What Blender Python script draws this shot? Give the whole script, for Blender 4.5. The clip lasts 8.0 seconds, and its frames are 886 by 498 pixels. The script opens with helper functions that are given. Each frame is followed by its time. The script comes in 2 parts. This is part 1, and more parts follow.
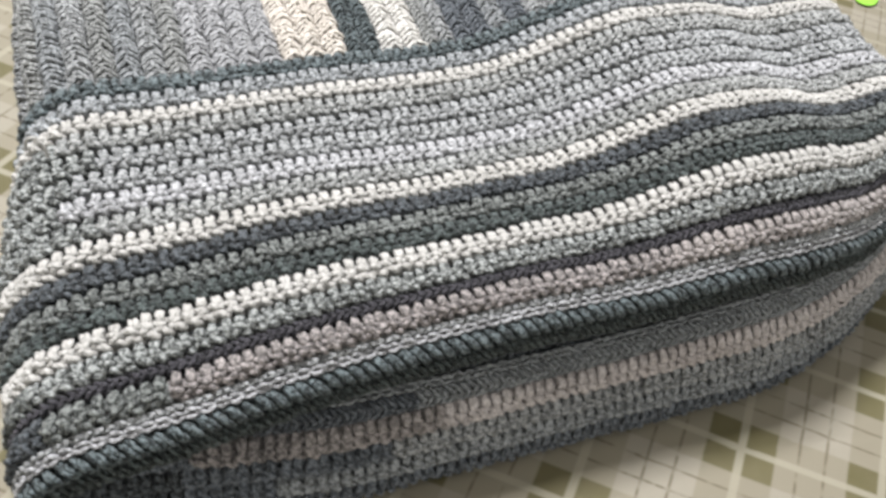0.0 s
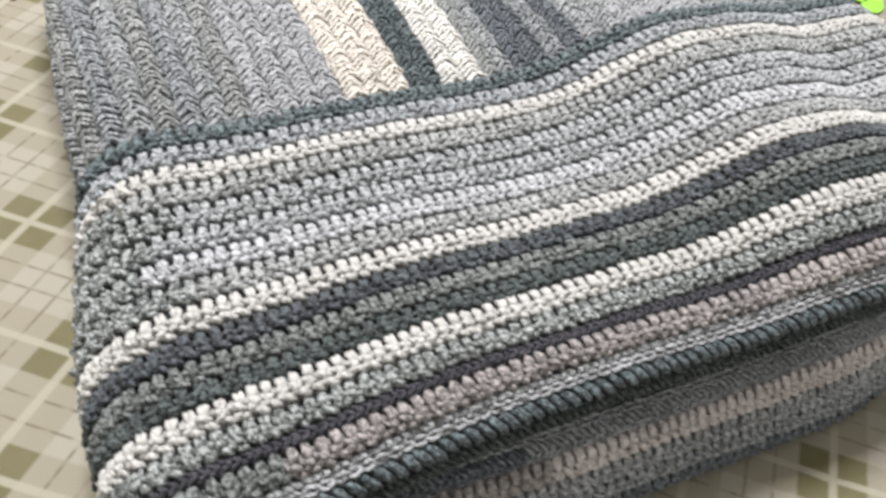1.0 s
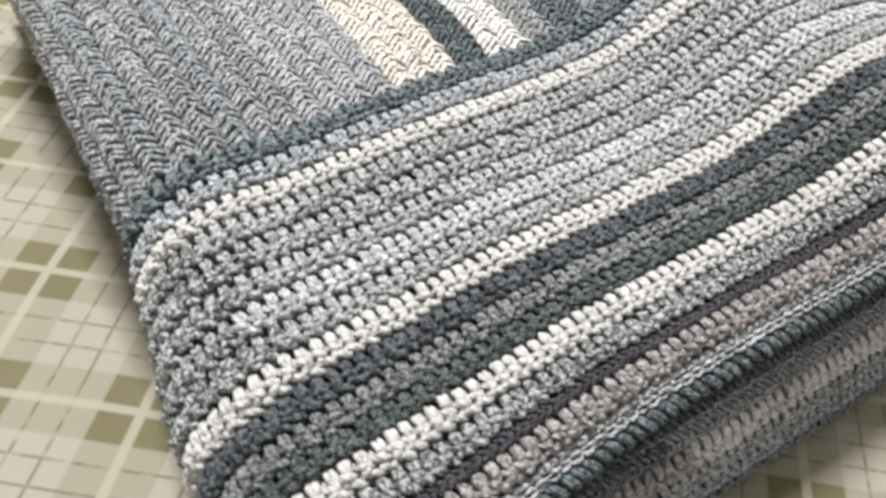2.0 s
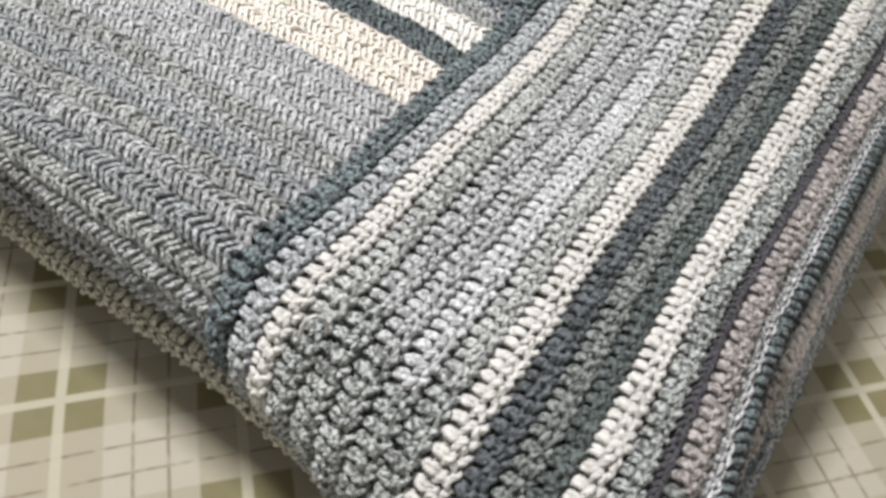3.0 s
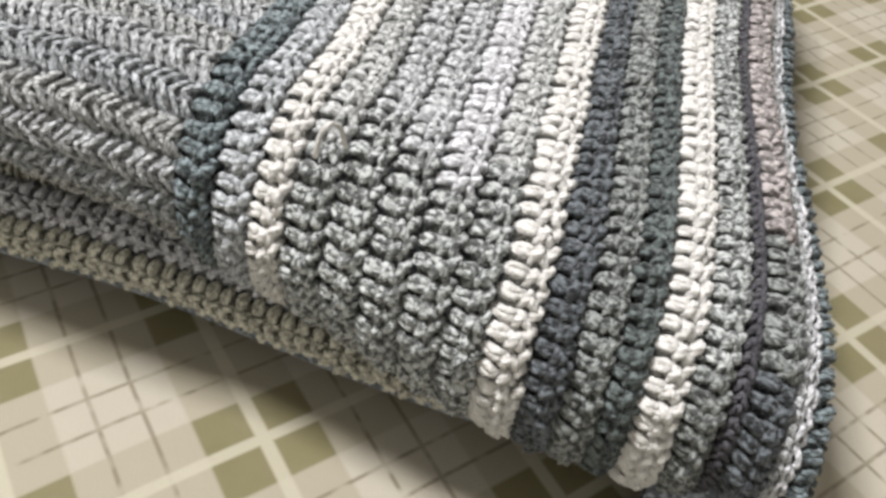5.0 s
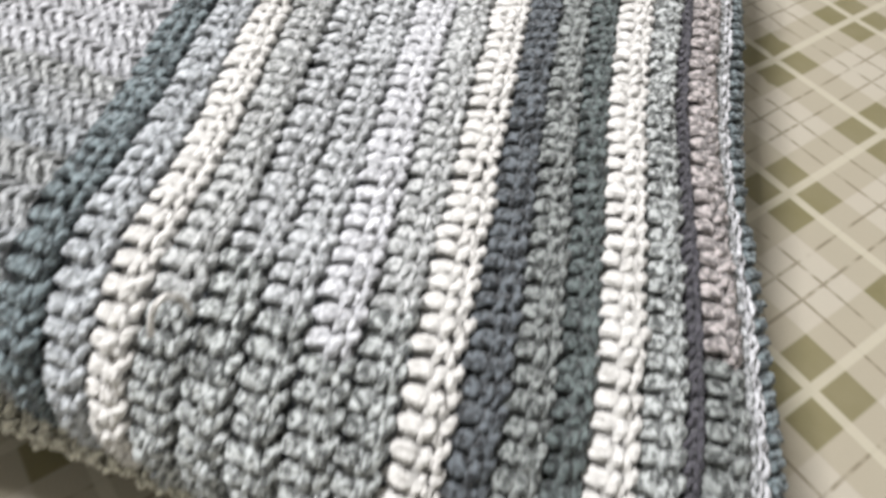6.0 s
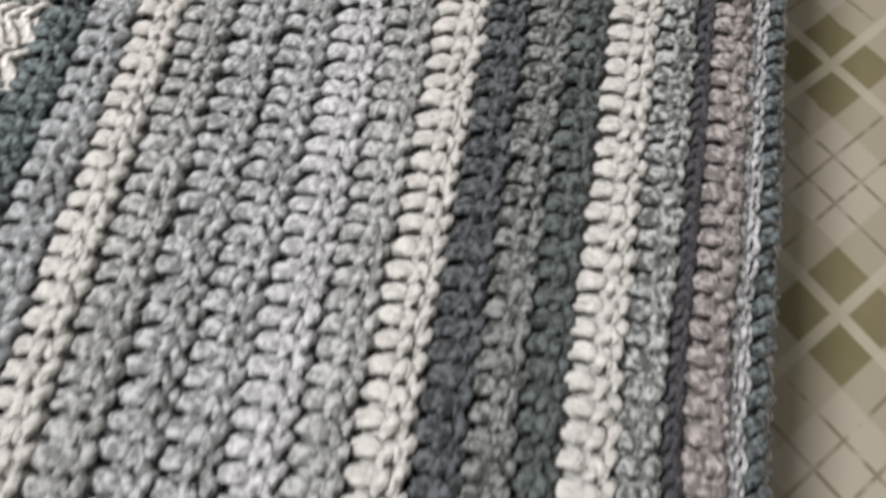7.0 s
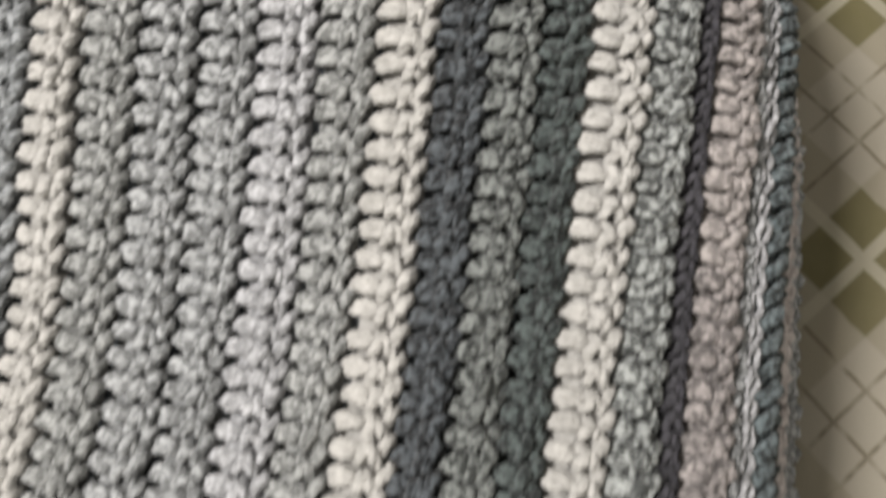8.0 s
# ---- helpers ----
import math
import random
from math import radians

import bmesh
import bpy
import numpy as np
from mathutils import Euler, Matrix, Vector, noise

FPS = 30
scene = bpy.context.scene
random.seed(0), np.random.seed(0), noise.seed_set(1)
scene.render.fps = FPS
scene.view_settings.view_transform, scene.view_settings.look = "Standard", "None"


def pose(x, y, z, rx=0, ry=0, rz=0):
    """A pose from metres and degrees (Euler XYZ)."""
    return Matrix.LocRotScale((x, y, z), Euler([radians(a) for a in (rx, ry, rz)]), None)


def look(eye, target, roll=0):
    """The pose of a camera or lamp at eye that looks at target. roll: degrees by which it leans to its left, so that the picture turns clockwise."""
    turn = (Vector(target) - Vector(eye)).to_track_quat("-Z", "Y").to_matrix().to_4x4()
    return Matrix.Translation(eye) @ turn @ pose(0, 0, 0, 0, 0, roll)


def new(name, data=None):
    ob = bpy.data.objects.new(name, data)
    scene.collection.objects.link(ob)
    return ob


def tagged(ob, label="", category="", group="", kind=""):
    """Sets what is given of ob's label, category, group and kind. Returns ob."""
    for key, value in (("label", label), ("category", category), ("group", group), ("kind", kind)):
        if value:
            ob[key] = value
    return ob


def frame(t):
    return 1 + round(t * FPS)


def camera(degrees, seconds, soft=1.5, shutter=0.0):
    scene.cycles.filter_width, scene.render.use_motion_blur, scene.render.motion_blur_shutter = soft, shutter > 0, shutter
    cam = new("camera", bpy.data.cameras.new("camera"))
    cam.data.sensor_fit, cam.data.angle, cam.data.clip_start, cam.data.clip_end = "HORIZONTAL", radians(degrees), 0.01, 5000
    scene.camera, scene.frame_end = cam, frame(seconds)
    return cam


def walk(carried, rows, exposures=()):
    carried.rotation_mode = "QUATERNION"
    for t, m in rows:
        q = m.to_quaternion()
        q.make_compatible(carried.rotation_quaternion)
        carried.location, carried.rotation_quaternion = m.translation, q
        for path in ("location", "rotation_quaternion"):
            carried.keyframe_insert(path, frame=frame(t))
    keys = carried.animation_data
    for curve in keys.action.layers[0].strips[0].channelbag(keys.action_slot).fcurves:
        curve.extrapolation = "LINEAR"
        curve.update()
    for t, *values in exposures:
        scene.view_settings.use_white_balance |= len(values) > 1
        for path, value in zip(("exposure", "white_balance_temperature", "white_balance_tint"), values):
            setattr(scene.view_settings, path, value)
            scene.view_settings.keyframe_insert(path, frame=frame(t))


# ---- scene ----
# ---- camera ----
cam = camera(53.33, 8.0, soft=3.1, shutter=0.4)
PATH = [
    (0, (0.03114, -0.34147, 0.35546), (0.13534, -0.15868, 0.14161), 12.78),
    (0.5, (0.00418, -0.32316, 0.34910), (0.11711, -0.14414, 0.13650), 12.82),
    (1, (-0.01397, -0.29538, 0.34556), (0.10535, -0.11761, 0.13541), 13.26),
    (1.5, (-0.03851, -0.25911, 0.32776), (0.08257, -0.08590, 0.11483), 10.81),
    (2, (-0.05144, -0.23376, 0.32584), (0.08345, -0.07798, 0.10781), 10.00),
    (2.2, (-0.06406, -0.21175, 0.32559), (0.08043, -0.06718, 0.10599), 9.99),
    (3.3, (-0.14995, -0.12031, 0.30115), (0.05166, -0.03959, 0.09418), 9.22),
    (3.5, (-0.15784, -0.10772, 0.29339), (0.04668, -0.03556, 0.08610), 8.69),
    (4, (-0.16461, -0.09281, 0.25734), (0.04757, -0.03984, 0.05198), 9.21),
    (4.2, (-0.16498, -0.09137, 0.23796), (0.05261, -0.04688, 0.03627), 10.03),
    (5.3, (-0.15886, -0.09505, 0.22208), (0.07197, -0.05359, 0.02392), 7.87),
    (5.5, (-0.14515, -0.09111, 0.22791), (0.07995, -0.05576, 0.03277), 8.46),
    (6, (-0.09180, -0.10014, 0.24038), (0.11199, -0.07023, 0.02226), 5.77),
    (6.5, (0.00379, -0.10023, 0.25665), (0.17488, -0.07180, 0.01186), 2.93),
    (7, (0.07522, -0.10070, 0.25536), (0.20917, -0.07159, -0.01150), -1.15),
    (7.5, (0.13904, -0.10367, 0.26324), (0.24885, -0.06850, -0.01372), -8.44),
    (8, (0.19580, -0.11210, 0.26195), (0.29811, -0.06600, -0.01731), -15.82),
]
EXPOSURES = [(0.0, 0.02, 6500, 10), (2.2, 0.0, 6500, 10), (4.0, -0.16, 6750, 9), (5.4, 0.2, 6550, 11), (6.0, 0.16, 6500, 11), (6.8, -0.5, 6600, 12), (8.0, -0.5, 6950, 11)]
walk(cam, [(t, look(eye, target, roll)) for t, eye, target, roll in PATH], EXPOSURES)

# ---- light: a ceiling lamp over the bed, and daylight from a window at the side ----
U = 0.095                      # one pattern unit of the blanket, in metres
world = bpy.data.worlds.new("world")
scene.world = world
world.use_nodes = True
world.node_tree.nodes["Background"].inputs[0].default_value = (0.55, 0.65, 0.8, 1)
world.node_tree.nodes["Background"].inputs[1].default_value = 0.3


def area_lamp(name, size_x, size_y, watts, colour, m):
    data = bpy.data.lights.new(name, "AREA")
    data.shape, data.size, data.size_y, data.energy, data.color = "RECTANGLE", size_x, size_y, watts, colour
    ob = new(name, data)
    ob.matrix_world = m
    return ob


LAMP = (0.06, 0.67, 1.70)
area_lamp("ceiling_lamp_light", 0.34, 0.34, 76.0, (0.985, 0.985, 1.0), look(LAMP, (0.15, -0.02, 0.05)))
area_lamp("window_light", 1.1, 1.0, 7.0, (1.0, 0.94, 0.82), look((-1.64, 0.35, 0.85), (0.1, 0.0, 0.05)))

# ---- materials ----


def material(name):
    m = bpy.data.materials.new(name)
    m.use_nodes = True
    t = m.node_tree
    return m, t, t.nodes["Principled BSDF"]


def node(t, kind, **inputs):
    n = t.nodes.new(kind)
    for k, v in inputs.items():
        n.inputs[k.replace("_", " ")].default_value = v
    return n


def mth(t, op, a, b=None, c=None):
    n = t.nodes.new("ShaderNodeMath")
    n.operation = op
    for i, v in enumerate((a, b, c)):
        if v is None:
            continue
        if isinstance(v, (int, float)):
            n.inputs[i].default_value = v
        else:
            t.links.new(v, n.inputs[i])
    return n.outputs[0]


def mixc(t, fac, a, b, blend="MIX"):
    n = t.nodes.new("ShaderNodeMix")
    n.data_type, n.blend_type = "RGBA", blend
    for sock, v in ((n.inputs[0], fac), (n.inputs[6], a), (n.inputs[7], b)):
        if isinstance(v, (int, float)):
            sock.default_value = v
        elif isinstance(v, tuple):
            sock.default_value = (*v, 1)
        else:
            t.links.new(v, sock)
    return n.outputs[2]


def noise_at(t, vec, scale, detail=2.0, rough=0.5):
    n = node(t, "ShaderNodeTexNoise", Scale=scale, Detail=detail, Roughness=rough)
    t.links.new(vec, n.inputs["Vector"])
    return n.outputs["Fac"]


def ramp(t, fac, lo, hi):
    n = t.nodes.new("ShaderNodeMapRange")
    n.inputs[1].default_value, n.inputs[2].default_value = lo, hi
    t.links.new(fac, n.inputs[0])
    return n.outputs[0]


def yarn(name, a, b, heather=0.5):
    """Plied acrylic yarn: two tones that drift along the strand, flecks of fibre, and the twist of the plies as relief."""
    m, t, p = material(name)
    tc = t.nodes.new("ShaderNodeTexCoord")
    uv = t.nodes.new("ShaderNodeSeparateXYZ")
    t.links.new(tc.outputs["UV"], uv.inputs[0])
    drift = ramp(t, noise_at(t, tc.outputs["Object"], 26.0, 2.0), 0.36, 0.64)
    speck = noise_at(t, tc.outputs["Object"], 560.0, 1.5, 0.5)
    # fibres that follow the twist of the strand
    fib = t.nodes.new("ShaderNodeCombineXYZ")
    t.links.new(mth(t, "MULTIPLY", mth(t, "ADD", uv.outputs[0], uv.outputs[1]), 16.0), fib.inputs[0])
    t.links.new(mth(t, "MULTIPLY", mth(t, "SUBTRACT", uv.outputs[0], uv.outputs[1]), 2.0), fib.inputs[1])
    far = t.nodes.new("ShaderNodeVectorMath")
    far.operation = "MULTIPLY_ADD"
    far.inputs[1].default_value = (90.0, 90.0, 90.0)
    t.links.new(tc.outputs["Object"], far.inputs[0])
    t.links.new(fib.outputs[0], far.inputs[2])
    fibre = noise_at(t, far.outputs[0], 1.0, 3.0, 0.6)
    fleck = ramp(t, mth(t, "ADD", mth(t, "MULTIPLY", speck, 0.6), mth(t, "MULTIPLY", fibre, 0.4)), 0.455, 0.545)
    base = mixc(t, drift, a, b)
    dark = tuple(v * (1 - 0.85 * heather) for v in a)
    light = tuple(min(0.82, v * (1 + 0.75 * heather)) for v in b)
    flecked = mixc(t, fleck, dark, light)
    col = mixc(t, 0.35 + 0.5 * heather, base, flecked)
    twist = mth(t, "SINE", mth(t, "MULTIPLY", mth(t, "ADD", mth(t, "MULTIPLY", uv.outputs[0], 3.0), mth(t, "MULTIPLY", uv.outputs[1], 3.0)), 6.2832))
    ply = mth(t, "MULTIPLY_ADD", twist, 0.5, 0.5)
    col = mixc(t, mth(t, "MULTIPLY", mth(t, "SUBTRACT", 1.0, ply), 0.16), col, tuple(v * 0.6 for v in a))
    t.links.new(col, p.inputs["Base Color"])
    p.inputs["Roughness"].default_value = 0.78
    p.inputs["Specular IOR Level"].default_value = 0.16
    p.inputs["Sheen Weight"].default_value = 0.1
    p.inputs["Sheen Roughness"].default_value = 0.6
    h = mth(t, "ADD", mth(t, "MULTIPLY", ply, 0.7), mth(t, "ADD", mth(t, "MULTIPLY", fibre, 0.9), mth(t, "MULTIPLY", noise_at(t, tc.outputs["Object"], 900.0, 3.0, 0.65), 1.5)))
    bump = node(t, "ShaderNodeBump", Strength=1.0, Distance=0.0006)
    t.links.new(h, bump.inputs["Height"])
    t.links.new(bump.outputs[0], p.inputs["Normal"])
    return m


WHITE = yarn("yarn_white", (0.43, 0.42, 0.397), (0.50, 0.49, 0.468), 0.14)
CREAM = yarn("yarn_cream", (0.71, 0.69, 0.65), (0.75, 0.735, 0.70), 0.10)
PEACH = yarn("yarn_peach", (0.69, 0.63, 0.56), (0.74, 0.69, 0.625), 0.12)
LIGHT = yarn("yarn_light_grey", (0.345, 0.348, 0.357), (0.425, 0.429, 0.443), 0.50)
MID = yarn("yarn_mid_grey", (0.245, 0.253, 0.255), (0.34, 0.35, 0.355), 0.64)
SAGE = yarn("yarn_sage_grey", (0.236, 0.243, 0.237), (0.326, 0.333, 0.328), 0.64)
STEEL = yarn("yarn_steel_grey", (0.205, 0.218, 0.226), (0.295, 0.31, 0.32), 0.64)
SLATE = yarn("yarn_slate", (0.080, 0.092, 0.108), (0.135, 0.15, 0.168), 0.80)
TEAL = yarn("yarn_dark_teal", (0.048, 0.064, 0.068), (0.098, 0.12, 0.126), 0.95)
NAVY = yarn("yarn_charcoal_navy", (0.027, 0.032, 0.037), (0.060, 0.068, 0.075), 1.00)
MOSS = yarn("yarn_moss_grey", (0.074, 0.082, 0.077), (0.147, 0.157, 0.151), 0.90)
GREEN = yarn("yarn_dark_green", (0.027, 0.036, 0.035), (0.060, 0.073, 0.071), 0.95)
PURPLE = yarn("yarn_dark_plum", (0.028, 0.027, 0.033), (0.06, 0.057, 0.067), 0.5)
PINK = yarn("yarn_dusty_pink", (0.14, 0.128, 0.124), (0.30, 0.272, 0.264), 0.6)
ROSE = yarn("yarn_pale_rose", (0.46, 0.415, 0.40), (0.60, 0.555, 0.54), 0.35)
HEATHER = yarn("yarn_dark_heather", (0.125, 0.136, 0.131), (0.25, 0.262, 0.256), 0.9)
ASH_ROSE = yarn("yarn_ash_rose", (0.23, 0.208, 0.20), (0.36, 0.328, 0.315), 0.5)
GREIGE = yarn("yarn_greige", (0.31, 0.298, 0.238), (0.44, 0.428, 0.355), 0.5)


def cloth_material():
    """Printed cotton: olive check squares in fours, white and thin brown lines, set at an angle to the blanket."""
    m, t, p = material("checked_cotton")
    tc = t.nodes.new("ShaderNodeTexCoord")
    mp = t.nodes.new("ShaderNodeSeparateXYZ")
    t.links.new(tc.outputs["Object"], mp.inputs[0])
    x, y = mp.outputs[0], mp.outputs[1]
    wob = noise_at(t, tc.outputs["Object"], 9.0, 1.0)
    warp = mth(t, "MULTIPLY", mth(t, "SUBTRACT", wob, 0.5), 0.05)

    def coord(cx, cy, phase):
        v = mth(t, "ADD", mth(t, "MULTIPLY", x, cx), mth(t, "MULTIPLY", y, cy))
        v = mth(t, "ADD", mth(t, "SUBTRACT", v, phase), warp)
        return mth(t, "ABSOLUTE", mth(t, "SUBTRACT", mth(t, "FRACT", mth(t, "ADD", v, 0.5)), 0.5))

    def less(v, edge, soft=0.012):
        n = t.nodes.new("ShaderNodeMapRange")
        n.interpolation_type = "SMOOTHSTEP"
        n.inputs[1].default_value, n.inputs[2].default_value = edge - soft, edge + soft
        n.inputs[3].default_value, n.inputs[4].default_value = 1.0, 0.0
        t.links.new(v, n.inputs[0])
        return n.outputs[0]

    a = coord(0.9185 / U, 1.1166 / U, -0.3589)
    b = coord(-0.9751 / U, 0.9353 / U, -0.0594)
    band_a, band_b = less(a, 0.245), less(b, 0.245)
    both = mth(t, "MULTIPLY", band_a, band_b)
    one = mth(t, "SUBTRACT", mth(t, "MAXIMUM", band_a, band_b), both)
    white = mth(t, "MAXIMUM", less(a, 0.03, 0.01), less(b, 0.03, 0.01))

    def thin(v):
        return less(mth(t, "ABSOLUTE", mth(t, "SUBTRACT", v, 0.405)), 0.010, 0.007)

    dash = ramp(t, noise_at(t, tc.outputs["Object"], 130.0, 1.0), 0.3, 0.55)
    line = mth(t, "MULTIPLY", mth(t, "MAXIMUM", thin(a), thin(b)), dash)
    col = mixc(t, one, (0.247, 0.227, 0.183), (0.202, 0.182, 0.136))
    col = mixc(t, both, col, (0.091, 0.080, 0.033))
    col = mixc(t, mth(t, "MULTIPLY", line, 0.75), col, (0.082, 0.065, 0.038))
    col = mixc(t, mth(t, "MULTIPLY", white, 0.85), col, (0.269, 0.251, 0.193))
    blotch = ramp(t, noise_at(t, tc.outputs["Object"], 30.0, 4.0, 0.6), 0.3, 0.7)
    col = mixc(t, mth(t, "MULTIPLY", blotch, 0.18), col, (0.217, 0.188, 0.143))
    weave = noise_at(t, tc.outputs["Object"], 1300.0, 2.0)
    col = mixc(t, mth(t, "MULTIPLY", weave, 0.12), col, (0.129, 0.117, 0.087))
    t.links.new(col, p.inputs["Base Color"])
    p.inputs["Roughness"].default_value = 0.8
    p.inputs["Specular IOR Level"].default_value = 0.3
    bump = node(t, "ShaderNodeBump", Strength=0.35, Distance=0.0005)
    t.links.new(weave, bump.inputs["Height"])
    t.links.new(bump.outputs[0], p.inputs["Normal"])
    return m


def plain(name, colour, rough=0.8, scale=40.0, amount=0.15):
    m, t, p = material(name)
    tc = t.nodes.new("ShaderNodeTexCoord")
    f = ramp(t, noise_at(t, tc.outputs["Object"], scale, 4.0), 0.3, 0.7)
    t.links.new(mixc(t, mth(t, "MULTIPLY", f, amount), colour, tuple(v * 0.6 for v in colour)), p.inputs["Base Color"])
    p.inputs["Roughness"].default_value = rough
    return m


CLOTH = cloth_material()
PLASTER = plain("wall_plaster", (0.78, 0.78, 0.765), 0.9, 6.0, 0.1)
CEILING = plain("ceiling_paint", (0.78, 0.775, 0.76), 0.9, 5.0, 0.06)
FLOOR = plain("floor_tiles", (0.42, 0.36, 0.30), 0.4, 8.0, 0.3)
MATTRESS = plain("mattress_ticking", (0.6, 0.58, 0.53), 0.9, 60.0, 0.2)
LEAF = plain("printed_green", (0.25, 0.55, 0.05), 0.8, 90.0, 0.5)
PETAL = plain("printed_pink", (0.75, 0.08, 0.22), 0.8, 90.0, 0.4)

# ---- mesh helpers ----


def mesh_object(name, verts, faces, mat, parent=None, label="", smooth=True):
    me = bpy.data.meshes.new(name)
    me.from_pydata([tuple(v) for v in verts], [], [tuple(int(i) for i in q) for q in faces])
    me.polygons.foreach_set("use_smooth", [smooth] * len(me.polygons))
    me.materials.append(mat)
    me.update()
    ob = new(name, me)
    ob.parent = parent
    if label:
        ob["label"] = label
    return ob


def box(bm, x0, x1, y0, y1, z0, z1):
    m = Matrix.Translation(((x0 + x1) / 2, (y0 + y1) / 2, (z0 + z1) / 2)) @ Matrix.Diagonal((x1 - x0, y1 - y0, z1 - z0, 1))
    bmesh.ops.create_cube(bm, size=1.0, matrix=m)


def part(name, bm, mat, parent=None, label="", bevel=0.0):
    if bevel:
        bmesh.ops.bevel(bm, geom=list(bm.edges), offset=bevel, segments=3, profile=0.5, affect="EDGES")
    me = bpy.data.meshes.new(name)
    bm.to_mesh(me)
    bm.free()
    me.polygons.foreach_set("use_smooth", [bevel > 0] * len(me.polygons))
    me.materials.append(mat)
    ob = new(name, me)
    ob.parent = parent
    if label:
        ob["label"] = label
    return ob


def slab(name, x0, x1, y0, y1, z0, z1, mat):
    bm = bmesh.new()
    box(bm, x0, x1, y0, y1, z0, z1)
    return tagged(part(name, bm, mat), kind="structure")


# ---- room ----
X0, X1, Y0, Y1, ZF, ZC = -1.7, 2.1, -1.55, 1.9, -0.55, 1.85
slab("floor", X0, X1, Y0, Y1, ZF - 0.1, ZF, FLOOR)
slab("ceiling", X0, X1, Y0, Y1, ZC, ZC + 0.1, CEILING)
slab("wall_north", X0 - 0.12, X1 + 0.12, Y1, Y1 + 0.12, ZF, ZC, PLASTER)
slab("wall_south", X0 - 0.12, X1 + 0.12, Y0 - 0.12, Y0, ZF, ZC, PLASTER)
slab("wall_east", X1, X1 + 0.12, Y0, Y1, ZF, ZC, PLASTER)
slab("wall_west", X0 - 0.12, X0, Y0, Y1, ZF, ZC, PLASTER)

# ---- bed ----
bed = tagged(new("bed"), "low bed with a thick mattress under checked cotton", "bed")
bed.location = (0.1, 0.1, ZF)
bm = bmesh.new()
box(bm, -0.95, 0.95, -0.95, 0.95, 0.30, 0.545)
part("mattress", bm, MATTRESS, bed, bevel=0.05)
bm = bmesh.new()
box(bm, -0.97, 0.97, -0.97, 0.97, 0.12, 0.30)
part("bed_frame", bm, FLOOR, bed, bevel=0.01)
for lx in (-0.9, 0.9):
    for ly in (-0.9, 0.9):
        bm = bmesh.new()
        box(bm, lx - 0.035, lx + 0.035, ly - 0.035, ly + 0.035, 0.0, 0.12)
        part("leg", bm, FLOOR, bed, bevel=0.006)


def smooth(lo, hi, v):
    q = np.clip((v - lo) / (hi - lo), 0, 1)
    return q * q * (3 - 2 * q)


def sheet_height(x, y):
    """Soft rumples of the bedsheet, in metres; flat under the blanket."""
    ux, uy = x / U, y / U
    away = np.maximum(smooth(-1.75, -2.5, uy), np.maximum(smooth(-0.1, -0.9, ux), smooth(5.0, 5.8, ux)))
    w = 0.5 * np.sin(1.9 * ux + 1.1 * uy) + 0.35 * np.sin(-1.3 * ux + 2.7 * uy + 1.0) + 0.2 * np.sin(4.1 * ux + 2.2 * uy)
    crease = np.exp(-((uy + 2.02 + 0.16 * (ux - 2.9)) / 0.02) ** 2) * smooth(2.3, 2.6, ux) * smooth(4.2, 3.7, ux)
    return 0.0016 * away * (w - 0.6) - 0.0012 * crease * 0.8


n = 260
gx = np.concatenate([np.linspace(-0.9, -0.12, 24), np.linspace(-0.115, 0.55, n), np.linspace(0.56, 1.09, 16)])
gy = np.concatenate([np.linspace(-0.9, -0.36, 16), np.linspace(-0.355, 0.3, n), np.linspace(0.31, 1.09, 24)])
GX, GY = np.meshgrid(gx, gy)
GZ = sheet_height(GX, GY)
verts = np.stack([GX, GY, GZ], -1).reshape(-1, 3)
w = len(gx)
idx = (np.arange(len(gy) - 1)[:, None] * w + np.arange(w - 1)[None]).ravel()
sheet = mesh_object("bedsheet", verts, np.stack([idx, idx + 1, idx + w + 1, idx + w], 1), CLOTH)
solid = sheet.modifiers.new("thickness", "SOLIDIFY")
solid.thickness, solid.offset = 0.0012, -1
tagged(sheet, "cream cotton bedsheet printed with olive checks, softly rumpled", "bedsheet")

# ---- the crocheted blanket: surface of its folded sheets, in pattern units ----


def spline(points, step=0.01):
    """A smooth curve through points, with its arc length: columns s, a, b."""
    p = np.array(points, float)
    k = np.arange(len(p))
    f = np.linspace(0, len(p) - 1, 600)
    i = np.clip(f.astype(int), 0, len(p) - 2)
    r = (f - i)[:, None]
    pad = np.vstack([2 * p[0] - p[1], p, 2 * p[-1] - p[-2]])
    a, b, c, d = pad[i], pad[i + 1], pad[i + 2], pad[i + 3]
    q = 0.5 * (2 * b + (c - a) * r + (2 * a - 5 * b + 4 * c - d) * r**2 + (3 * b - a - 3 * c + d) * r**3)
    s = np.r_[0, np.cumsum(np.hypot(*np.diff(q, axis=0).T))]
    return s, q[:, 0], q[:, 1]


# front-to-back profile of the upper fold: y and z
TOP = spline([(3.2, 0.98), (2.4, 1.02), (1.4, 1.04), (0.5, 1.04), (0.15, 1.01), (-0.2, 1.0), (-0.5, 0.95), (-0.9, 0.935), (-1.1, 0.925),
              (-1.27, 0.905), (-1.41, 0.87), (-1.50, 0.825), (-1.57, 0.772), (-1.615, 0.715), (-1.628, 0.66), (-1.585, 0.612), (-1.46, 0.585), (-1.2, 0.59)])
S_FRONT = TOP[0][int(np.argmin(TOP[1]))]


def s_of(y):
    k = TOP[0] <= S_FRONT
    return float(np.interp(-y, -TOP[1][k], TOP[0][k]))


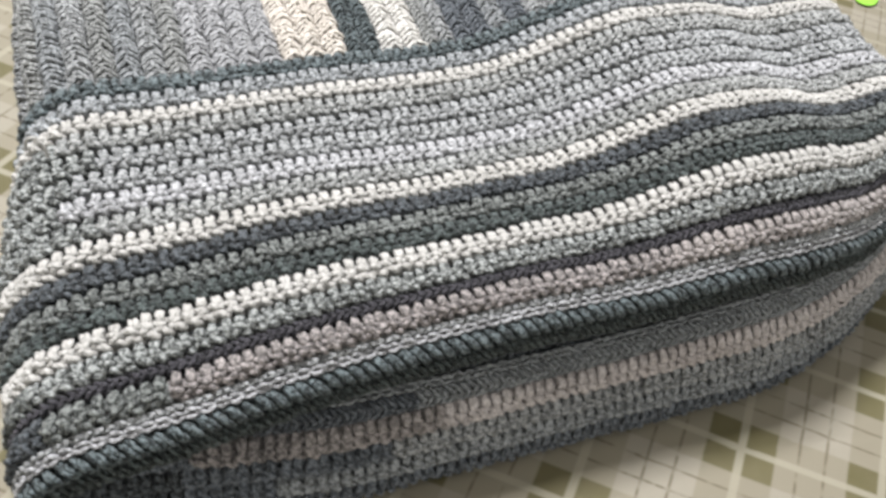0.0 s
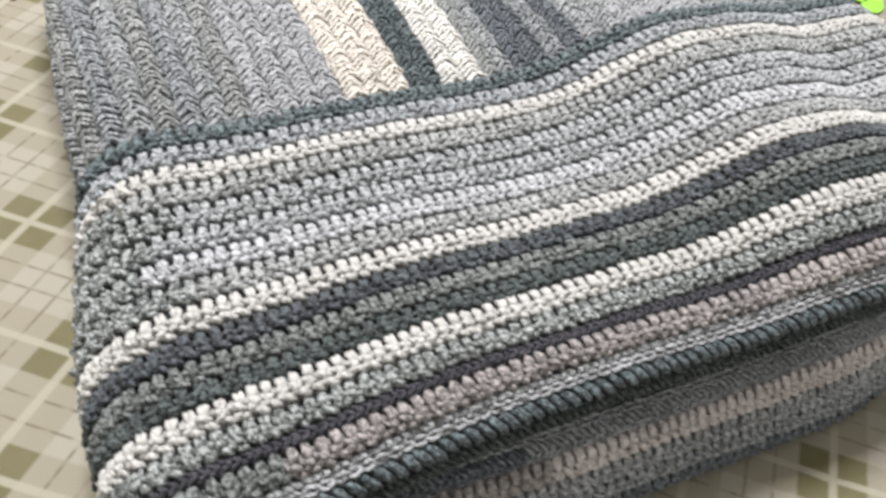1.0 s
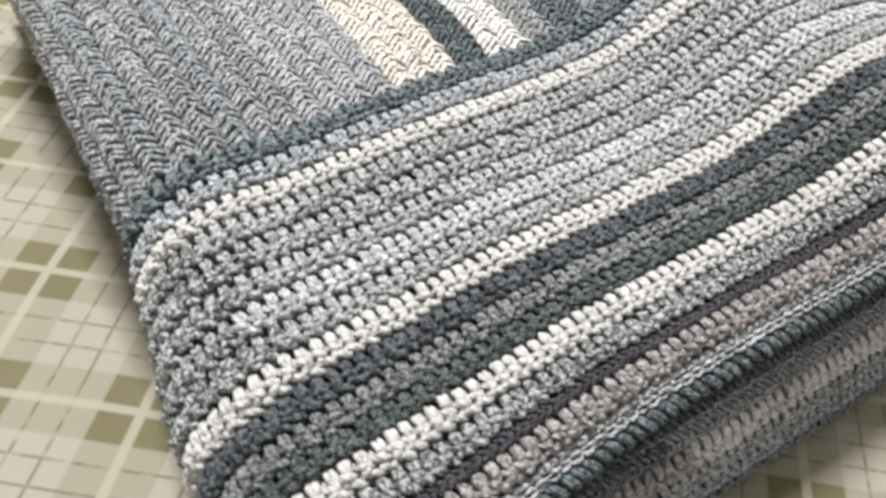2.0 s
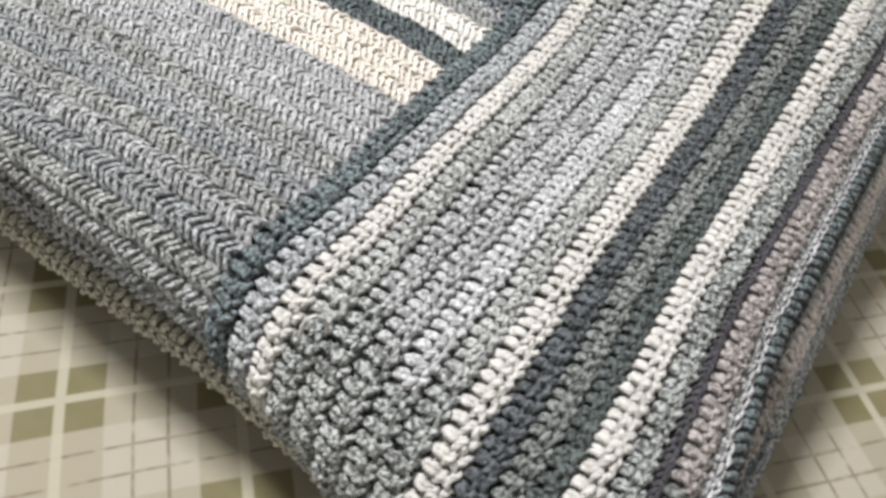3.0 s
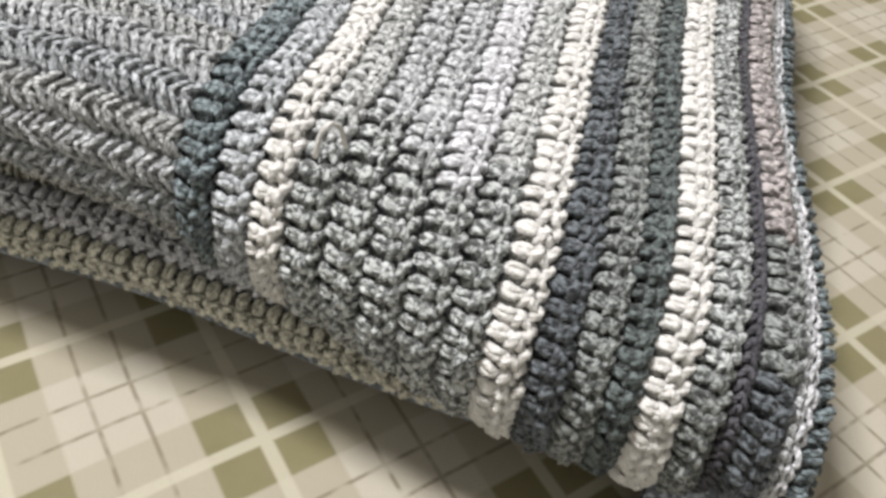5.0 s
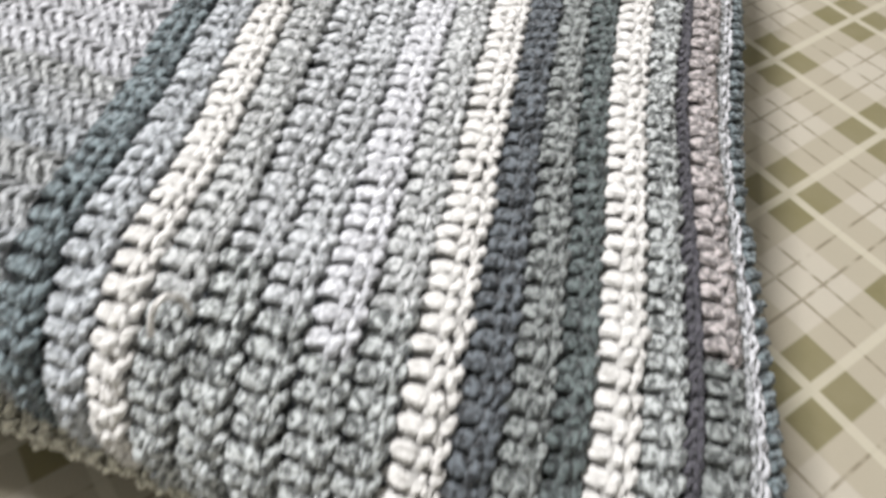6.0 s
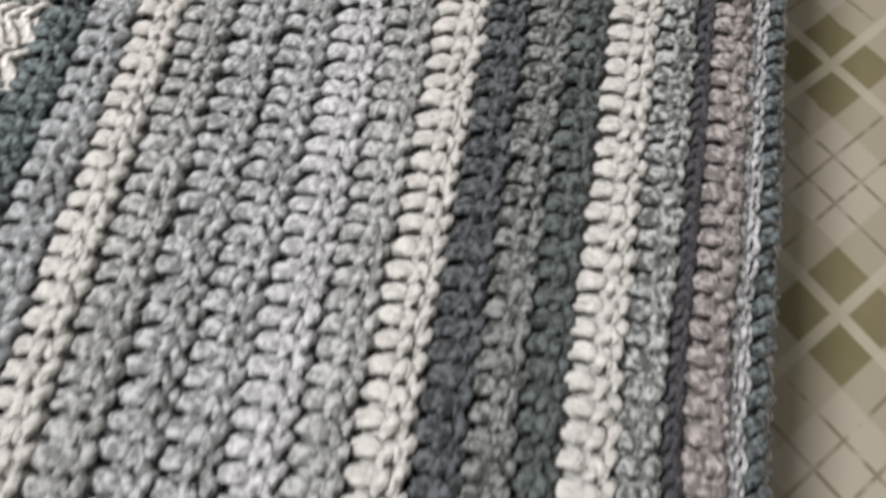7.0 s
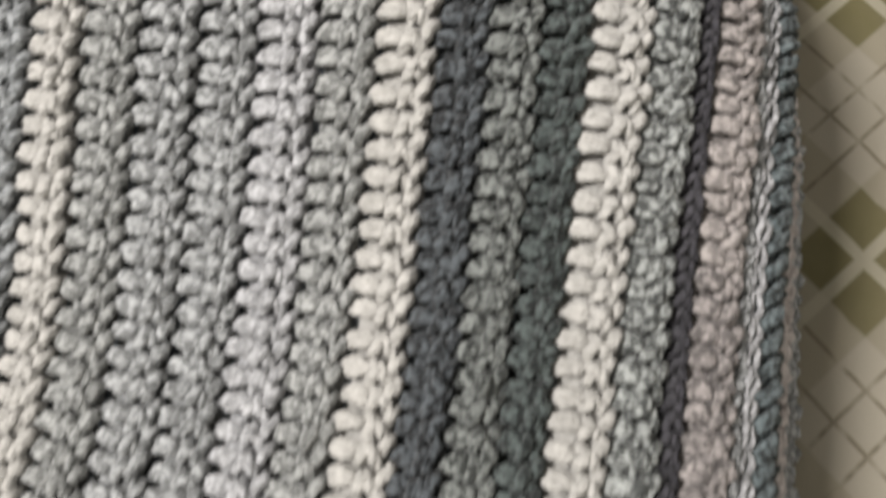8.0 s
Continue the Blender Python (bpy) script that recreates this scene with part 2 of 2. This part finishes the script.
def lift(x, y):
    """Swells and hollows of the piled layers."""
    tilt = 0.04 * np.clip(x - 1.2, -1, 1.3) * smooth(-0.5, -1.1, y)
    rise = smooth(2.3, 3.3, x) * (0.18 * smooth(-1.75, -1.0, y) * smooth(0.9, -0.1, y) + 0.05)
    dip = -0.07 * np.exp(-(((x - 4.1) / 0.28) ** 2)) * smooth(0.6, -0.4, y)
    ripple = 0.012 * np.sin(2.3 * x + 1.7 * y) + 0.008 * np.sin(5.1 * x - 2.0 * y + 0.6)
    return tilt + rise + dip + ripple


def upper(a, s):
    """Upper fold: a runs along the stripes (the left end rolls over), s from the back to the front edge."""
    y, z = np.interp(s, TOP[0], TOP[1]), np.interp(s, TOP[0], TOP[2])
    slope = 0.085 * smooth(-1.7, 0.1, y)
    front = smooth(-0.2, -0.6, y)
    back = smooth(-0.2, 0.45, y)
    lx = 0.06 - 0.03 * back - 0.19 * smooth(0.35, -0.9, y) + 0.06 * smooth(0.4, 1.8, y)     # how far the roll reaches
    az = 0.34 - 0.085 * back - 0.15 * smooth(0.4, 1.7, y) + 0.07 * smooth(-0.3, -1.1, y) - 0.08 * smooth(-1.2, -1.6, y)                    # half its height
    cx = lx + 0.10 + 0.9 * az
    ax = cx - lx
    per = (ax + az) / 2
    th = np.clip((cx - a) / per, 0, math.pi * 0.98)
    over = np.maximum(cx - a - per * math.pi * 0.98, 0)
    rx = np.where(a < cx, cx - ax * np.sin(th) + over, a)
    drop = np.where(a < cx, az * (1 - np.cos(th)), 0)
    # the far end rolls over as well
    ex = 4.62
    th2 = np.clip((a - ex) / 0.3, 0, 3.0)
    rx = np.where(a > ex, ex + 0.3 * np.sin(th2), rx)
    drop = np.where(a > ex, 0.3 * (1 - np.cos(th2)), drop)
    flare = -smooth(1.5, 0.1, rx) * (0.062 * smooth(-0.7, -1.2, y) + 0.05 * smooth(-1.2, -1.6, y))     # the front corner spreads
    rounded = 0.22 * np.maximum(rx - 3.3, 0) ** 2 * smooth(-0.8, -1.7, y)
    yy = y + 0.05 * smooth(0.6, 0.0, rx) * smooth(-0.7, -0.1, y) + slope * (np.clip(rx, 0, 3.2) - 1.2) + flare + rounded
    return np.stack([rx, yy, z + lift(rx, y) * np.clip(1 - drop / 0.4, 0.2, 1) - drop], -1)


# the lower fold at the front: y and z
LOW = spline([(-1.30, 0.60), (-1.49, 0.585), (-1.59, 0.548), (-1.648, 0.485), (-1.69, 0.412), (-1.727, 0.333), (-1.758, 0.25), (-1.782, 0.18), (-1.795, 0.11), (-1.76, 0.04), (-1.62, 0.018)])


def lower_front(a, s):
    y, z = np.interp(s, LOW[0], LOW[1]), np.interp(s, LOW[0], LOW[2])
    th = np.clip((0.25 - a) / 0.3, 0, 1.5)
    x = np.where(a < 0.25, 0.25 - 0.3 * np.sin(th), a)
    pull = np.where(a < 0.25, 0.3 * (1 - np.cos(th)), 0) + 0.12 * smooth(1.2, 0.1, a)
    pull = pull + 0.2 * np.maximum(x - 3.2, 0) ** 2
    z = z + 0.10 * smooth(2.3, 3.5, x) * smooth(0.15, 0.55, z)
    return np.stack([x, y + pull, z + 0.01 * np.sin(3.1 * x) * (z > 0.1)], -1)


# the lower fold along the left side: x and z
SIDE = spline([(0.75, 0.35), (0.45, 0.34), (0.30, 0.32), (0.185, 0.285), (0.12, 0.235), (0.095, 0.18), (0.11, 0.12), (0.2, 0.075), (0.5, 0.06)])


def lower_side(a, s):
    """a runs from the front to the back along the side."""
    x, z = np.interp(s, SIDE[0], SIDE[1]), np.interp(s, SIDE[0], SIDE[2])
    x = x + 0.055 - 0.11 * smooth(0.6, -0.9, a) + 0.07 * smooth(0.8, 2.6, a) + 0.22 * smooth(-1.15, -1.6, a)
    return np.stack([x, a, z + 0.012 * np.sin(2.7 * a)], -1)


# ---- stitches ----
# Strands of one stitch: (along, across, height) points; along is in stitch widths, across in row heights (0: lower edge), height in stitch widths.
LOOP = [(0.46, 0.46, 0.08), (0.40, 0.57, 0.38), (0.36, 0.70, 0.49), (0.37, 0.86, 0.45), (0.44, 0.99, 0.28), (0.52, 1.04, 0.18), (0.61, 0.99, 0.27), (0.67, 0.86, 0.42), (0.66, 0.70, 0.46), (0.60, 0.57, 0.35), (0.54, 0.46, 0.08)]
KNOB_A = [(-0.08, 0.52, 0.10), (0.16, 0.46, 0.48), (0.42, 0.38, 0.60), (0.68, 0.34, 0.42), (0.86, 0.35, 0.04)]
KNOB_B = [(0.30, 0.22, 0.06), (0.52, 0.17, 0.46), (0.82, 0.09, 0.58), (1.06, 0.03, 0.44), (1.22, 0.02, 0.06)]
KNOB_C = [(-0.10, 0.16, 0.06), (0.12, 0.18, 0.46), (0.38, 0.26, 0.56), (0.62, 0.40, 0.44), (0.80, 0.52, 0.10)]
STITCH = [KNOB_A, KNOB_B, KNOB_C, LOOP]
PLUMP = 1.50                     # these stitches are worked loosely, with a full yarn
# the ribbed back of the same fabric, with slanting strands in pairs
VEE_A = [(-0.40, 0.02, 0.00), (0.00, 0.12, 0.38), (0.35, 0.28, 0.56), (0.70, 0.42, 0.46), (1.00, 0.53, 0.05)]
VEE_B = [(1.00, 0.47, 0.05), (0.70, 0.58, 0.44), (0.35, 0.72, 0.56), (0.00, 0.88, 0.40), (-0.40, 0.99, 0.00)]
VEE_C = [(0.10, 0.34, 0.10), (0.50, 0.40, 0.52), (0.85, 0.52, 0.56), (0.55, 0.66, 0.50), (0.20, 0.76, 0.10)]
RIB = [VEE_A, VEE_B, VEE_C]
CHAIN = [[(-0.15, 0.5, 0.05), (0.15, 0.82, 0.30), (0.5, 0.86, 0.42), (0.85, 0.66, 0.34), (1.15, 0.5, 0.05)],
         [(-0.15, 0.5, 0.05), (0.15, 0.2, 0.30), (0.5, 0.14, 0.42), (0.85, 0.34, 0.34), (1.15, 0.5, 0.05)]]
WHIP = [[(-0.45, 0.98, 0.0), (-0.10, 0.80, 0.42), (0.25, 0.52, 0.60), (0.62, 0.22, 0.46), (0.95, 0.02, 0.0)],
        [(-0.15, 0.98, 0.0), (0.20, 0.80, 0.40), (0.55, 0.52, 0.55), (0.92, 0.22, 0.42), (1.25, 0.02, 0.0)]]

PITCH, RIB_PITCH, YARN, SIDES = 0.056, 0.036, 0.0086, 6
rng = np.random.default_rng(7)


def frame_of(surface, a, s, turned):
    """Place and outward normal of a surface at (a, s)."""
    e = 0.004
    p = surface(a, s)
    da, ds = surface(a + e, s) - surface(a - e, s), surface(a, s + e) - surface(a, s - e)
    nrm = np.cross(ds, da) * turned
    return p, nrm / np.maximum(np.linalg.norm(nrm, axis=-1, keepdims=True), 1e-9)


def yarn_mesh(name, v, f, uv, mat, parent):
    me = bpy.data.meshes.new(name)
    me.vertices.add(len(v))
    me.vertices.foreach_set("co", v.ravel())
    me.loops.add(len(f) * 4)
    me.loops.foreach_set("vertex_index", f.ravel())
    me.polygons.add(len(f))
    me.polygons.foreach_set("loop_start", np.arange(len(f)) * 4)
    me.polygons.foreach_set("loop_total", np.full(len(f), 4))
    me.polygons.foreach_set("use_smooth", np.ones(len(f), bool))
    me.uv_layers.new(name="yarn").data.foreach_set("uv", uv.ravel())
    me.update(calc_edges=True)
    me.materials.append(mat)
    ob = new(name, me)
    ob.parent = parent
    return ob


def crochet_row(name, surface, kind, mat, along, across, parent, label="", swap=False, turned=1.0, jitter=1.0, single=False, fine=1.0):
    """One row of stitches as one mesh. along, across: (from, to) in surface coordinates; swap: the row runs across the stripes."""
    pitch = (RIB_PITCH if kind is RIB else PITCH) * fine
    count = max(1, int(round(abs(along[1] - along[0]) / pitch)))
    start = along[0] + (along[1] - along[0]) / count * np.arange(count)
    step = (along[1] - along[0]) / count
    allv, allf, alluv, base, loops = [], [], [], 0, None
    ju, jv = rng.normal(0, 0.035 * jitter, count), rng.normal(0, 0.018 * jitter, count)
    jw, jr = rng.normal(0, 0.05 * jitter, count), 1 + rng.normal(0, 0.06 * jitter, count)
    for nth, strand in enumerate(kind):
        pts = np.array(strand)
        dense = np.linspace(0, len(pts) - 1, int(1.6 * len(pts)))
        pad = np.vstack([2 * pts[0] - pts[1], pts, 2 * pts[-1] - pts[-2]])
        i = np.clip(dense.astype(int), 0, len(pts) - 2)
        r = (dense - i)[:, None]
        q = 0.5 * (2 * pad[i + 1] + (pad[i + 2] - pad[i]) * r + (2 * pad[i] - 5 * pad[i + 1] + 4 * pad[i + 2] - pad[i + 3]) * r**2
                   + (3 * pad[i + 1] - pad[i] - 3 * pad[i + 2] + pad[i + 3]) * r**3)
        k = len(q)
        own_u, own_v, own_w = (rng.normal(0, spread * jitter, (count, 1)) for spread in (0.035, 0.02, 0.12))
        uu = start[:, None] + step * (q[None, :, 0] + ju[:, None] + own_u)
        vv = across[0] + (across[1] - across[0]) * (0.04 + 0.92 * q[None, :, 1] + jv[:, None] + own_v)
        a, s = (vv, uu) if swap else (uu, vv)
        p, nrm = frame_of(surface, a, s, turned)
        ridge = (0.26 if kind is STITCH else 0.30 if kind is RIB else 0.0) * (np.sin(math.pi * np.clip(q[None, :, 1], 0, 1)) - 0.6)
        c = p + nrm * ((q[None, :, 2] * (1.05 if kind is STITCH else 1.0) * (1 + jw[:, None] + own_w) + ridge) * abs(pitch))[..., None]
        tan = np.gradient(c, axis=1)
        tan /= np.maximum(np.linalg.norm(tan, axis=-1, keepdims=True), 1e-9)
        side = np.cross(tan, nrm)
        side /= np.maximum(np.linalg.norm(side, axis=-1, keepdims=True), 1e-9)
        up = np.cross(side, tan)
        phi = np.arange(SIDES) / SIDES * 2 * math.pi
        turn = rng.uniform(0, 6.28, (count, 1, 1)) + (np.arange(k) / (k - 1) * 2.6 * math.pi)[None, :, None]
        fat = 1.56 if strand is LOOP else PLUMP if kind is STITCH else 1.35 if kind is WHIP else 1.0
        swell = (0.74 + 0.46 * np.sin(math.pi * np.linspace(0, 1, k)))[None, :, None] if kind is STITCH and strand is not LOOP else 1.0
        rad = (swell * YARN * fat * (0.3 + 0.7 * fine) * jr[:, None, None] * (1 + 0.24 * np.cos(2 * (phi[None, None] - turn)) + rng.normal(0, 0.10, (count, k, SIDES))))[..., None]
        ring = c[:, :, None] + rad * (np.cos(phi)[:, None] * side[:, :, None] + np.sin(phi)[:, None] * up[:, :, None])
        if single and strand is LOOP:
            base, kept = 0, base
        allv.append((ring * U).reshape(-1, 3))
        loose = single and strand is LOOP
        if loose:
            st, kk, ss = np.meshgrid(np.arange(count), np.arange(k - 1), np.arange(SIDES), indexing="ij")
        else:                                                              # the yarn runs on from stitch to stitch
            st, ss = np.meshgrid(np.arange(count * k - 1), np.arange(SIDES), indexing="ij")
            st, kk = st // k, st % k
        nx = (ss + 1) % SIDES
        o = base + (st * k + kk) * SIDES
        allf.append(np.stack([o + ss, o + nx, o + SIDES + nx, o + SIDES + ss], -1).reshape(-1, 4))
        ul = np.linspace(0, 1.4, k + 1)
        lot = rng.integers(0, 40, count)[st] * 1.4
        u0, u1 = lot + ul[kk], lot + ul[kk + 1]
        v0, v1 = ss / SIDES, (ss + 1) / SIDES
        alluv.append(np.stack([np.stack([u0, v0], -1), np.stack([u0, v1], -1), np.stack([u1, v1], -1), np.stack([u1, v0], -1)], -2).reshape(-1, 2))
        base += count * k * SIDES
        if single and strand is LOOP:
            loops, base = (allv.pop().reshape(count, -1, 3), allf.pop().reshape(count, -1, 4), alluv.pop().reshape(count, -1, 2)), kept
    # the closed ground of the row behind its strands
    nu, nv = 2 * count + 1, 5
    gu, gv = np.meshgrid(np.linspace(along[0], along[1], nu), np.linspace(across[0], across[1], nv), indexing="ij")
    p, nrm = frame_of(surface, *((gv, gu) if swap else (gu, gv)), turned)
    level = np.array([-0.30, 0.20, 0.34, 0.20, -0.30]) if kind is RIB else np.array([-0.35, 0.14, 0.22, 0.06, -0.35])
    sink = (level + rng.normal(0, 0.05, (nu, nv))) * pitch
    allv.append(((p + nrm * sink[..., None]) * U).reshape(-1, 3))
    o = base + (np.arange(nu - 1)[:, None] * nv + np.arange(nv - 1)[None]).ravel()
    quad = np.stack([o, o + 1, o + nv + 1, o + nv], 1)
    allf.append(quad)
    alluv.append(np.stack([(quad - base) % nv / 3.0, (quad - base) // nv * 0.7], -1).reshape(-1, 2))
    v, f, uv = np.concatenate(allv), np.concatenate(allf), np.concatenate(alluv)
    ob = yarn_mesh(name, v, f, uv, mat, parent)
    if label:
        ob["label"] = label
    if loops is not None:
        for lv, lf, luv in zip(*loops):
            yarn_mesh("stitch", lv, lf - lf.min(), luv, mat, ob)
    return ob


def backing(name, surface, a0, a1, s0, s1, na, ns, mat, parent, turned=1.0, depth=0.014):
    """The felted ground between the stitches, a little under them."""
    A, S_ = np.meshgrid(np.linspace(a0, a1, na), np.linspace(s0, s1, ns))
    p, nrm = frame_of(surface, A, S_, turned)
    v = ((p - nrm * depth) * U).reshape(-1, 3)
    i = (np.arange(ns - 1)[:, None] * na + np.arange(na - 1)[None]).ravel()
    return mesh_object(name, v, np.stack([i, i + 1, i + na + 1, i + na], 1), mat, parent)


blanket = tagged(new("crochet_blanket"), "folded crocheted blanket in striped grey, white and dark teal yarn", "blanket")

BORDER = [
    (0.16, 0.04, TEAL, STITCH, "dark teal crocheted row"),
    (0.04, -0.08, STEEL, STITCH, "steel grey crocheted row"),
    (-0.08, -0.19, WHITE, STITCH, "white crocheted row"),
    (-0.19, -0.305, SAGE, STITCH, "sage grey crocheted row"),
    (-0.305, -0.42, MID, STITCH, ""),
    (-0.42, -0.54, MID, STITCH, ""),
    (-0.54, -0.665, LIGHT, STITCH, "light lavender-grey crocheted row"),
    (-0.665, -0.78, SAGE, STITCH, "sage grey crocheted row"),
    (-0.78, -0.90, WHITE, STITCH, "white crocheted row"),
    (-0.90, -0.995, NAVY, STITCH, "charcoal navy crocheted row"),
    (-0.995, -1.09, MOSS, STITCH, "moss grey crocheted row"),
    (-1.09, -1.175, GREEN, STITCH, "dark green crocheted row"),
    (-1.175, -1.29, WHITE, STITCH, "white crocheted row"),
    (-1.29, -1.378, HEATHER, STITCH, "dark heathered grey crocheted row"),
    (-1.378, -1.428, PURPLE, RIB, "dark plum crocheted row"),
    (-1.428, -1.515, PINK, STITCH, "dusty pink crocheted row"),
    (-1.515, -1.54, MID, RIB, ""),
    (-1.54, -1.57, LIGHT, CHAIN, "pale chain-stitch line"),
]
for y0, y1, mat, kind, label in BORDER:
    shades = [(-0.80, 5.1, mat, label)]
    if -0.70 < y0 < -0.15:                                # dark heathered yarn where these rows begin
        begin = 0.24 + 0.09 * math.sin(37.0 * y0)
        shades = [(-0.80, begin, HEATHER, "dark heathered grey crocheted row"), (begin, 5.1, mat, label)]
    if mat is PINK:                                       # the yarn of this row changes colour on its way
        shades = [(-0.80, 0.0, NAVY, "charcoal navy crocheted row"), (0.0, 0.45, MOSS, "moss grey crocheted row"), (0.45, 2.75, PINK, label), (2.75, 5.1, ASH_ROSE, "ash rose crocheted row")]
    if y0 == -1.29:
        shades = [(-0.80, -0.05, MOSS, "moss grey crocheted row"), (-0.05, 5.1, mat, label)]
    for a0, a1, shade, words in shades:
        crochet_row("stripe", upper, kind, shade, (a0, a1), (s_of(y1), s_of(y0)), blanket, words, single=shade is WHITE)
s_edge = s_of(-1.57)
crochet_row("edging", upper, WHIP, TEAL, (-0.80, 5.1), (s_edge + 0.085, s_edge), blanket, "dark teal overcast edge row")
crochet_row("edging", upper, RIB, GREEN, (-0.80, 5.1), (s_edge + 0.17, s_edge + 0.085), blanket, "dark green turned edge row")

PANEL = [(-0.55, 0.83, 12, (STEEL, MID, SAGE), ""), (0.83, 1.30, 4, (LIGHT,), "light grey crocheted row"), (1.30, 1.665, 3, (PEACH,), "pale peach crocheted row"),
         (1.665, 1.86, 2, (TEAL,), "dark teal crocheted row"), (1.86, 2.12, 2, (CREAM,), "cream crocheted row"), (2.12, 2.30, 2, (SAGE, MID), ""),
         (2.30, 2.76, 4, (SLATE, SLATE, STEEL), "slate blue crocheted row"), (2.76, 3.0, 2, (MID,), ""), (3.0, 3.6, 5, (LIGHT,), "light grey crocheted row"), (3.6, 5.2, 13, (MID, STEEL), "")]
S_PANEL = (s_of(0.165), s_of(2.6))
for x0, x1, rows, mats, label in PANEL:
    w = (x1 - x0) / rows
    for i in range(rows):
        crochet_row("stripe", upper, RIB, mats[i % len(mats)], S_PANEL, (x0 + i * w, x0 + (i + 1) * w), blanket, label, swap=True, jitter=1.8)

LOWER = [(0.595, 0.55, SLATE, RIB, "slate crocheted row"), (0.55, 0.525, STEEL, CHAIN, "steel grey chain-stitch line"), (0.525, 0.445, STEEL, RIB, "steel grey crocheted row"),
         (0.445, 0.345, ROSE, STITCH, "pale rose crocheted row"), (0.345, 0.25, MID, STITCH, "mid grey crocheted row"), (0.25, 0.16, STEEL, STITCH, "steel grey crocheted row"),
         (0.16, 0.035, SLATE, STITCH, "slate crocheted row")]
for nth, (z0, z1, mat, kind, label) in enumerate(LOWER):
    s0, s1 = (float(np.interp(-z, -LOW[2], LOW[0])) for z in (z0, z1))
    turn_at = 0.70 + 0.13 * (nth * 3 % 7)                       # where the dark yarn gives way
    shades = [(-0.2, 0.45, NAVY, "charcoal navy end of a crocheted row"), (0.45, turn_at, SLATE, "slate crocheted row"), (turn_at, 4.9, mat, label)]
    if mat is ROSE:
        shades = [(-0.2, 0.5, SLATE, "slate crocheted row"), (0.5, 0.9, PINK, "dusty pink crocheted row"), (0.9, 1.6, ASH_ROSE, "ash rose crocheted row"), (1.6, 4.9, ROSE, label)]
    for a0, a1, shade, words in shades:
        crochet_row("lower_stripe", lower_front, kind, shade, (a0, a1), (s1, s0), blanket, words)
s_rim = float(np.interp(-0.32, -SIDE[2], SIDE[0]))
crochet_row("side_stripe", lower_side, STITCH, LIGHT, (-1.5, 2.9), (s_rim + 0.14, s_rim), blanket, "pale grey bead-like edge row", turned=-1.0)
crochet_row("side_stripe", lower_side, STITCH, GREIGE, (-1.5, 2.9), (s_rim + 0.25, s_rim + 0.14), blanket, "greige crocheted row", turned=-1.0)
for i in range(3):
    crochet_row("side_stripe", lower_side, RIB, GREIGE, (-1.5, 2.9), (s_rim - 0.14 * i, s_rim - 0.14 * (i + 1)), blanket, "greige crocheted row", turned=-1.0)

# a stray loop of white yarn pulled out of the first white stripe
curve = bpy.data.curves.new("loose_loop", "CURVE")
curve.dimensions, curve.bevel_depth, curve.bevel_resolution = "3D", 0.00075, 3
path = curve.splines.new("NURBS")
path.points.add(5)
for q, (lx, ly, lz) in zip(path.points, ((0.045, -0.30, 1.0), (0.05, -0.305, 1.06), (0.075, -0.315, 1.085), (0.10, -0.33, 1.08), (0.125, -0.345, 1.05), (0.13, -0.35, 0.99))):
    q.co = (lx * U, ly * U, lz * U, 1)
path.use_endpoint_u = True
curve.materials.append(WHITE)
tmp = new("loose_loop", curve)
me = bpy.data.meshes.new_from_object(tmp.evaluated_get(bpy.context.evaluated_depsgraph_get()))
bpy.data.objects.remove(tmp)
strand = new("loose_loop", me)
strand.parent = blanket
strand["label"] = "stray loop of white yarn"

bm = bmesh.new()
box(bm, 0.5 * U, 4.4 * U, -1.45 * U, 2.7 * U, 0.0015, 0.42 * U)
part("inner_layer", bm, SLATE, blanket, "slate grey inner layer of the fold", bevel=0.006)
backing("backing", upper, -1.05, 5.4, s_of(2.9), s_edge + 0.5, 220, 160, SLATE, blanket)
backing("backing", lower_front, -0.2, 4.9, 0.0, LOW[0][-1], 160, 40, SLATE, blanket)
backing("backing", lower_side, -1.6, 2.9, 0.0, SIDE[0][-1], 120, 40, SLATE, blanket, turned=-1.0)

# ---- flowers printed on the far hem of the sheet ----


def printed_patch(name, centre, along, long, wide, mat, label):
    """A thin printed leaf or petal lying on the sheet."""
    bm = bmesh.new()
    ring = []
    for i in range(20):
        q = 2 * math.pi * i / 20
        px, py = long * math.cos(q), wide * math.sin(q) * (1 - 0.35 * math.cos(q))
        ring.append(bm.verts.new((centre[0] + px * math.cos(along) - py * math.sin(along), centre[1] + px * math.sin(along) + py * math.cos(along), 0.0014)))
    face = bm.faces.new(ring)
    top = bmesh.ops.extrude_face_region(bm, geom=[face])
    bmesh.ops.translate(bm, vec=(0, 0, 0.0006), verts=[g for g in top["geom"] if isinstance(g, bmesh.types.BMVert)])
    bmesh.ops.recalc_face_normals(bm, faces=bm.faces)
    return part(name, bm, mat, sheet, label)


for cx, cy in ((-0.036, 0.305), (0.70, 0.175), (0.33, 0.34)):
    printed_patch("printed_leaf", (cx, cy), 0.5, 0.019, 0.009, LEAF, "bright green printed leaf")
    printed_patch("printed_leaf", (cx - 0.004, cy + 0.026), 1.4, 0.021, 0.010, LEAF, "bright green printed leaf")
    for k in range(4):
        printed_patch("printed_petal", (cx + 0.030 + 0.006 * math.cos(1.57 * k), cy - 0.006 + 0.006 * math.sin(1.57 * k)), 1.57 * k, 0.0055, 0.0035, PETAL, "pink printed petal")
